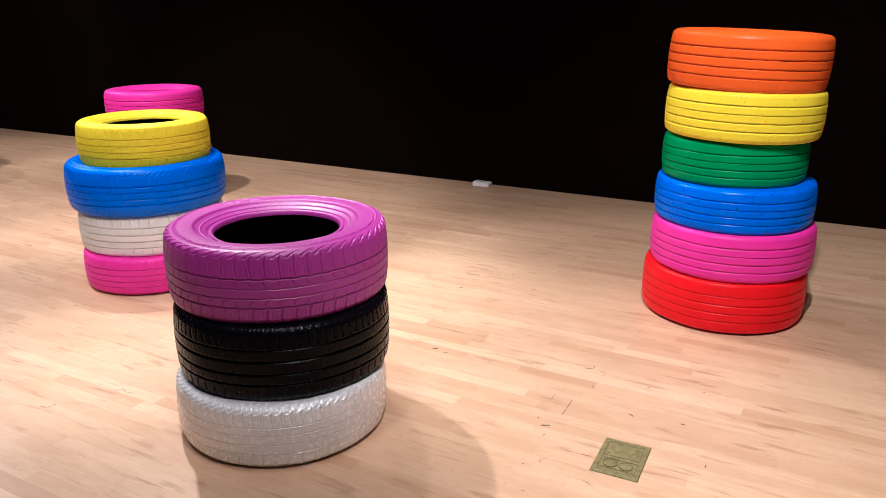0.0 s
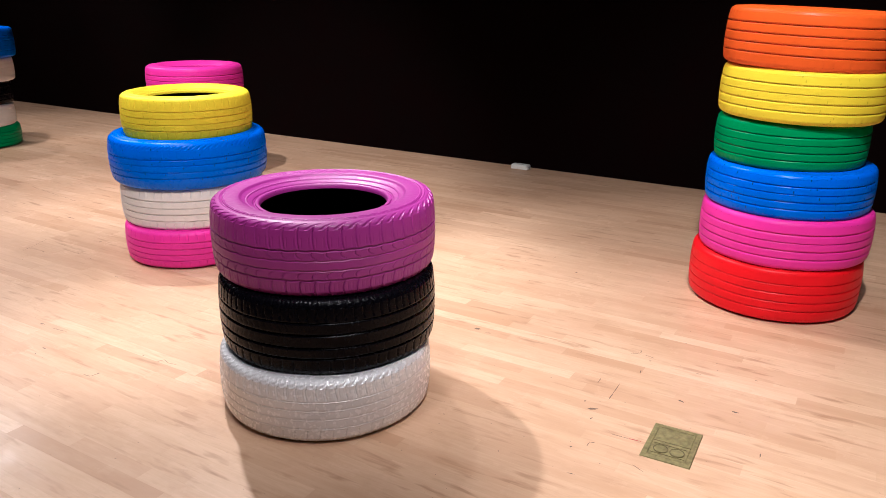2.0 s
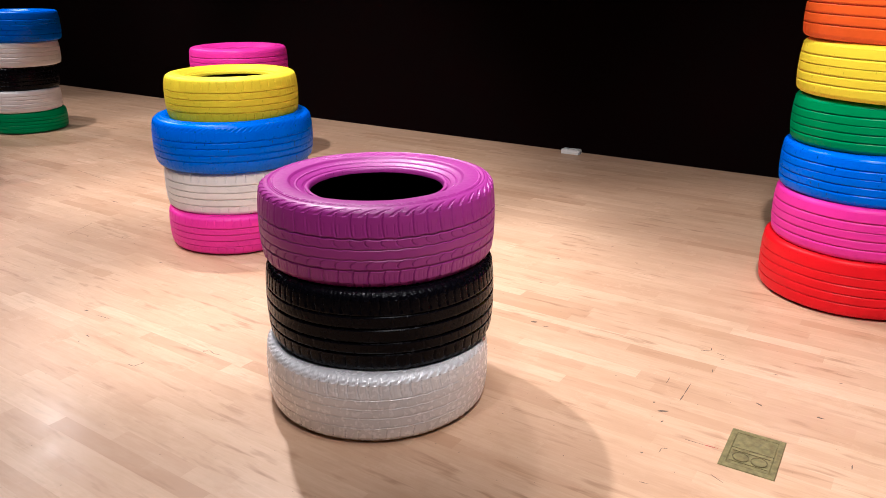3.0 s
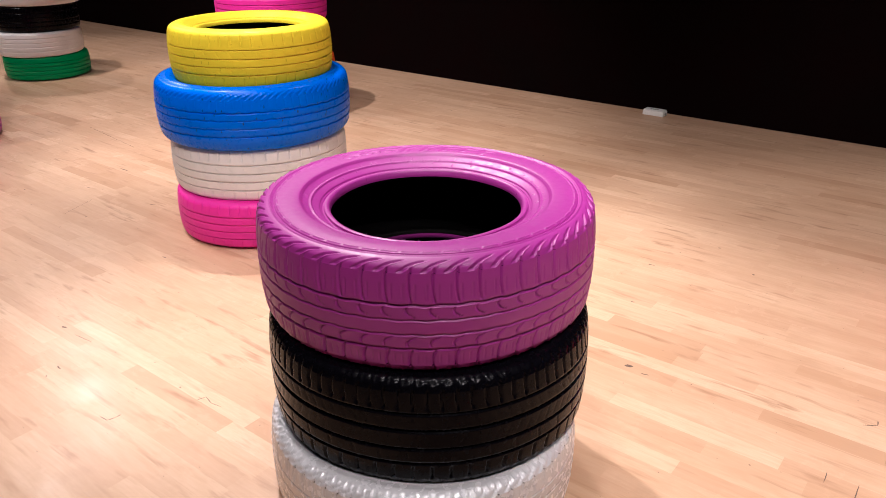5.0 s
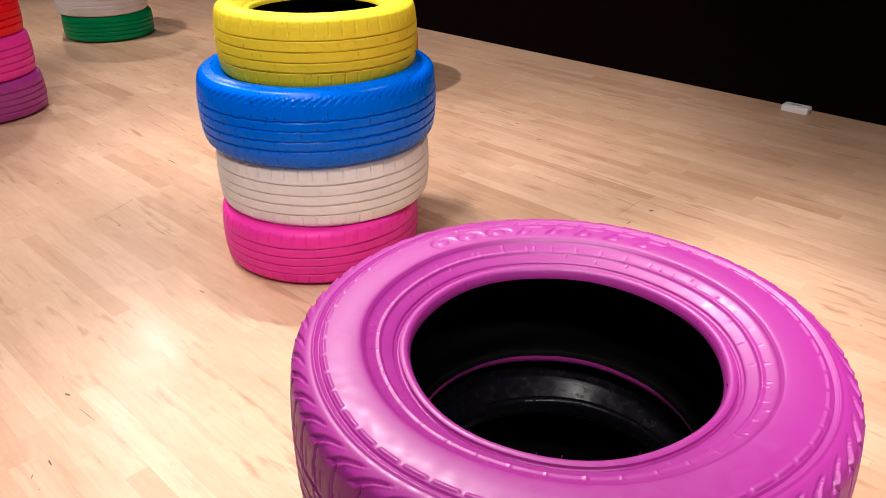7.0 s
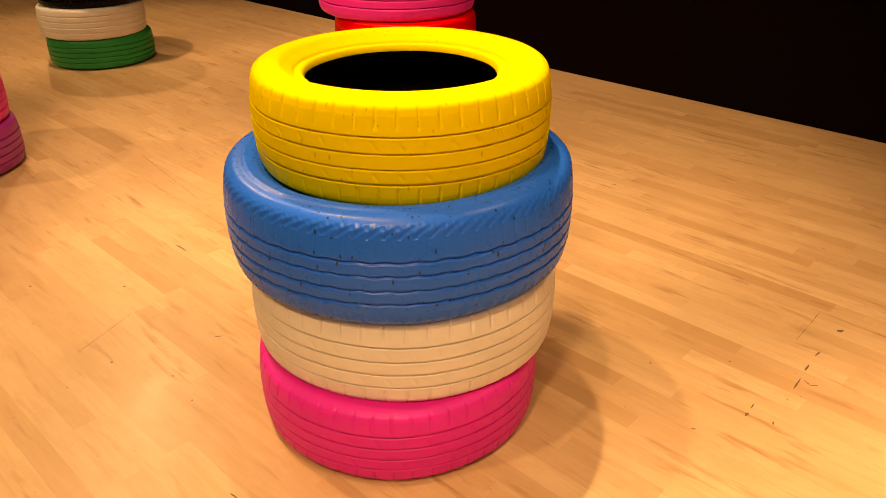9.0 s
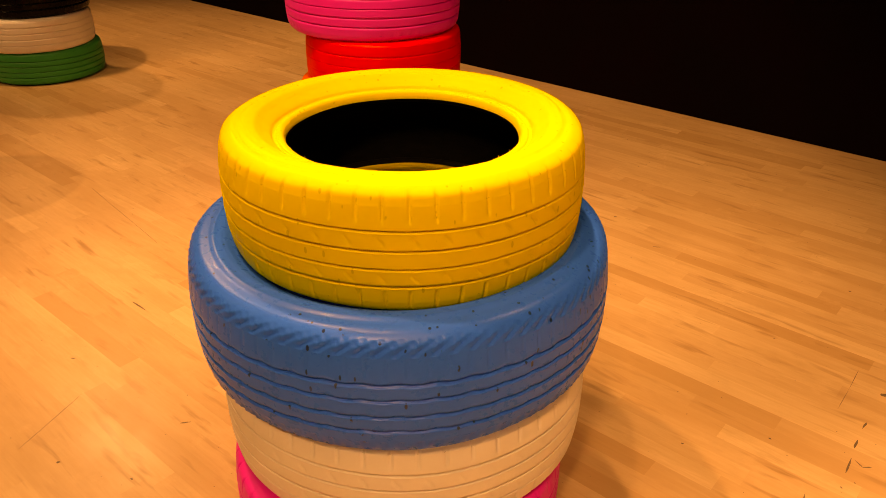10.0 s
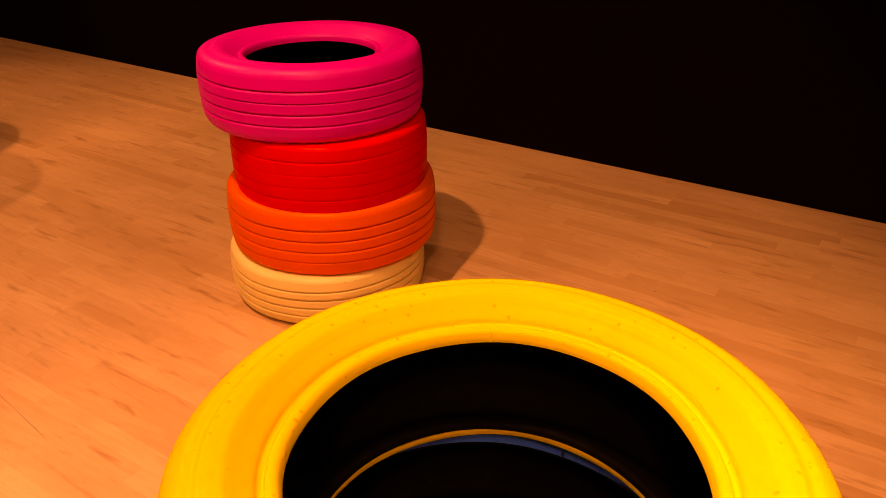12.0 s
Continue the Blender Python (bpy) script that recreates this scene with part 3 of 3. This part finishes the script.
def wall_box(x, y, heading):
    root = tagged(new("junction_box"), "small white plastic junction box on the floor by the black wall", "junction box")
    part("body", box_bm(-0.070, 0.070, -0.034, 0.034, 0, 0.030, 0.004, 3), PLASTIC, root)
    part("lid", box_bm(-0.066, 0.066, -0.030, 0.030, 0.030, 0.036, 0.002), PLASTIC, root)
    part("slot", box_bm(-0.030, 0.026, -0.010, 0.004, 0.036, 0.0375, 0.0005), GREY, root, "grey slot in the lid")
    part("cable_entry", disc_bm(0, 0, 0, 0.008, 0.009, sides=20), GREY, root, "dark cable entry").matrix_local = pose(0.068, 0, 0.015, 0, 90, 0)
    root.matrix_world = pose(x, y, 0.0005, 0, 0, heading)


wall_box(0.315, 5.870, HALL)

# ---- scratches ground into the floor ----


def scratch(u0, v0, u1, v1, width, material=SCRATCH):
    """A ragged dark gouge or smear between two places on the floor."""
    rng = random.Random(int(1000 * (u0 + 31 * v1)))
    d = Vector((u1 - u0, v1 - v0, 0))
    side = Vector((-d.y, d.x, 0)).normalized() * width / 2
    bm = bmesh.new()
    top, low = [], []
    for s, k in ((0, 0.25), (0.3, 1), (0.7, 0.85), (1, 0.2)):
        k *= rng.uniform(0.7, 1.2)
        p = Vector((u0, v0, 0)) + d * s + side * rng.uniform(-0.3, 0.3)
        top.append(p + side * k)
        low.append(p - side * k)
    ring = [bm.verts.new((q.x, q.y, 0.0003)) for q in low + top[::-1]]
    base = [bm.verts.new((q.x, q.y, -0.001)) for q in low + top[::-1]]
    bm.faces.new(ring)
    for k in range(8):
        bm.faces.new((base[k], base[(k + 1) % 8], ring[(k + 1) % 8], ring[k]))
    part("scratch", bm, material, floor)


scratch(-0.751, 2.371, -0.749, 2.290, 0.0035)
scratch(-0.749, 2.290, -0.748, 2.245, 0.0035)
scratch(-0.822, 2.375, -0.820, 2.331, 0.0030)
scratch(-0.789, 2.150, -0.759, 2.166, 0.0110)
scratch(-0.816, 2.189, -0.811, 2.196, 0.0060)
scratch(-0.790, 2.626, -0.759, 2.646, 0.0030)
scratch(-0.759, 2.646, -0.763, 2.670, 0.0030)
scratch(-0.737, 2.638, -0.702, 2.632, 0.0020)
scratch(-0.712, 2.600, -0.703, 2.603, 0.0050)
scratch(-0.716, 2.510, -0.712, 2.485, 0.0030)
scratch(-0.543, 2.366, -0.523, 2.357, 0.0070)
scratch(-0.371, 2.382, -0.349, 2.385, 0.0070)
scratch(-0.672, 2.044, -0.631, 2.045, 0.0022)
scratch(-0.631, 2.045, -0.617, 2.046, 0.0022)
scratch(-0.617, 2.046, -0.577, 2.050, 0.0035, RED_FILL)
scratch(-0.713, 1.939, -0.713, 1.964, 0.0020)
scratch(-0.713, 1.964, -0.698, 1.970, 0.0020)
scratch(-0.248, 2.175, -0.247, 2.151, 0.0030)
scratch(-0.342, 2.647, -0.332, 2.649, 0.0040)
scratch(-0.563, 1.918, -0.525, 1.899, 0.0020)
scratch(-0.715, 1.781, -0.691, 1.785, 0.0020)
scratch(-0.757, 1.910, -0.750, 1.913, 0.0060)
scratch(-0.536, 2.591, -0.520, 2.591, 0.0030)
scratch(-0.759, 2.092, -0.755, 2.105, 0.0040)
scratch(-2.451, 3.513, -2.453, 3.483, 0.0050)
scratch(-2.450, 3.434, -2.449, 3.398, 0.0060)
scratch(-2.445, 3.359, -2.441, 3.302, 0.0050)
scratch(-2.452, 3.648, -2.440, 3.665, 0.0120)
scratch(-2.491, 3.176, -2.488, 3.152, 0.0040)
scratch(-2.486, 3.134, -2.488, 3.117, 0.0080)
scratch(-2.561, 2.985, -2.551, 2.994, 0.0040)
scratch(-2.430, 3.145, -2.423, 3.132, 0.0030)
scratch(-2.436, 3.358, -2.416, 3.346, 0.0030)
scratch(-2.416, 3.346, -2.401, 3.360, 0.0030)
scratch(-2.524, 3.722, -2.521, 3.613, 0.0015)
scratch(-2.521, 3.613, -2.520, 3.520, 0.0015)
scratch(-2.438, 3.252, -2.434, 3.247, 0.0040)
scratch(-2.766, 3.147, -2.760, 3.149, 0.0050)
scratch(-2.615, 3.301, -2.608, 3.300, 0.0040)
scratch(-2.662, 4.133, -2.654, 4.134, 0.0050)
scratch(-3.266, 3.993, -3.244, 4.005, 0.0050)
scratch(-3.488, 4.112, -3.474, 4.116, 0.0060)
scratch(-2.977, 1.605, -2.955, 1.609, 0.0070)
scratch(-2.762, 1.477, -2.738, 1.475, 0.0040)
scratch(-2.891, 1.604, -2.811, 1.612, 0.0015)
scratch(-2.285, 1.627, -2.277, 1.652, 0.0025)
scratch(-2.277, 1.652, -2.241, 1.642, 0.0025)
scratch(-2.241, 1.642, -2.206, 1.649, 0.0025)
scratch(-2.399, 1.427, -2.394, 1.447, 0.0035)
scratch(-2.394, 1.447, -2.393, 1.462, 0.0035)
scratch(-2.431, 1.424, -2.400, 1.426, 0.0025)
scratch(-3.185, 2.117, -3.161, 2.120, 0.0040)
scratch(-2.377, 1.635, -2.369, 1.635, 0.0040)
scratch(-2.741, 1.434, -2.730, 1.427, 0.0030)
scratch(-1.645, 3.200, -1.617, 3.202, 0.0050)
scratch(-1.482, 3.505, -1.472, 3.511, 0.0060)
scratch(-1.413, 2.506, -1.389, 2.515, 0.0140)
scratch(-1.357, 2.496, -1.334, 2.501, 0.0040)
scratch(-1.568, 2.884, -1.554, 2.889, 0.0040)
scratch(-1.300, 3.345, -1.288, 3.350, 0.0060)
scratch(-4.309, 2.618, -4.240, 2.619, 0.0060)
scratch(-5.204, 2.950, -5.003, 2.924, 0.0016)
scratch(-5.003, 2.924, -4.790, 2.898, 0.0016)
scratch(-4.790, 2.898, -4.594, 2.872, 0.0016)
scratch(-3.723, 2.410, -3.707, 2.430, 0.0040)
scratch(-3.823, 2.153, -3.816, 2.157, 0.0070)
scratch(-3.521, 2.220, -3.517, 2.222, 0.0060)
scratch(-3.930, 2.114, -3.959, 2.186, 0.0012)
scratch(-3.959, 2.186, -4.009, 2.306, 0.0012)
scratch(-4.176, 2.360, -4.166, 2.367, 0.0040)
scratch(-4.393, 2.158, -4.383, 2.160, 0.0060)
scratch(-3.650, 2.237, -3.641, 2.238, 0.0040)

# ---- floor strips ----
STRIP = 0.057


def strip_mesh(length):
    """One strip with eased edges, its upper face at zero."""
    e, d, a, b = 0.00015, 0.00012, length / 2, STRIP / 2
    co, faces = [], []
    for x, y, z in ((a, b, -0.0035), (a, b, -d), (a - e, b - e, 0)):
        co += [(-x, -y, z), (x, -y, z), (x, y, z), (-x, y, z)]
    for r in (0, 4):
        faces += [(r + k, r + (k + 1) % 4, r + 4 + (k + 1) % 4, r + 4 + k) for k in range(4)]
    return co, faces + [(8, 9, 10, 11)]


def lay_floor():
    rng = random.Random(11)
    lengths = [0.24 + 0.07 * k for k in range(12)]
    shared = {}
    strips = []
    rows = int((V1 - V0) / STRIP)
    for j in range(rows):
        v = V1 - (j + 0.5) * STRIP
        u = U0 - rng.uniform(0, 0.9)
        while u < U1:
            k = rng.choice(lengths)
            strips.append((u + k / 2, v, k))
            u += k
    # the stretch beside the walk, between the first two stacks
    near = sorted(strips, key=lambda s: math.hypot((s[0] + 2.2) * 0.55, s[1] - 2.3))[:290]
    chosen = set(near)
    co, faces = [], []
    for u, v, k in strips:
        c, f = strip_mesh(k)
        if (u, v, k) in chosen:
            if k not in shared:
                data = bpy.data.meshes.new("floor_strip")
                data.from_pydata(c, [], f)
                data.materials.append(MAPLE)
                shared[k] = data
            ob = new("floor_strip", shared[k])
            ob.parent = floor
            ob.location = (u, v, 0)
        elif u - k / 2 > U0 - 0.3 and u + k / 2 < U1 + 0.3:
            n = len(co)
            co += [(x + u, y + v, z) for x, y, z in c]
            faces += [tuple(n + i for i in q) for q in f]
    data = bpy.data.meshes.new("floor_strips")
    data.from_pydata(co, [], faces)
    data.materials.append(MAPLE)
    ob = new("floor_strips", data)
    ob.parent = floor
    tagged(ob, kind="stuff")


lay_floor()
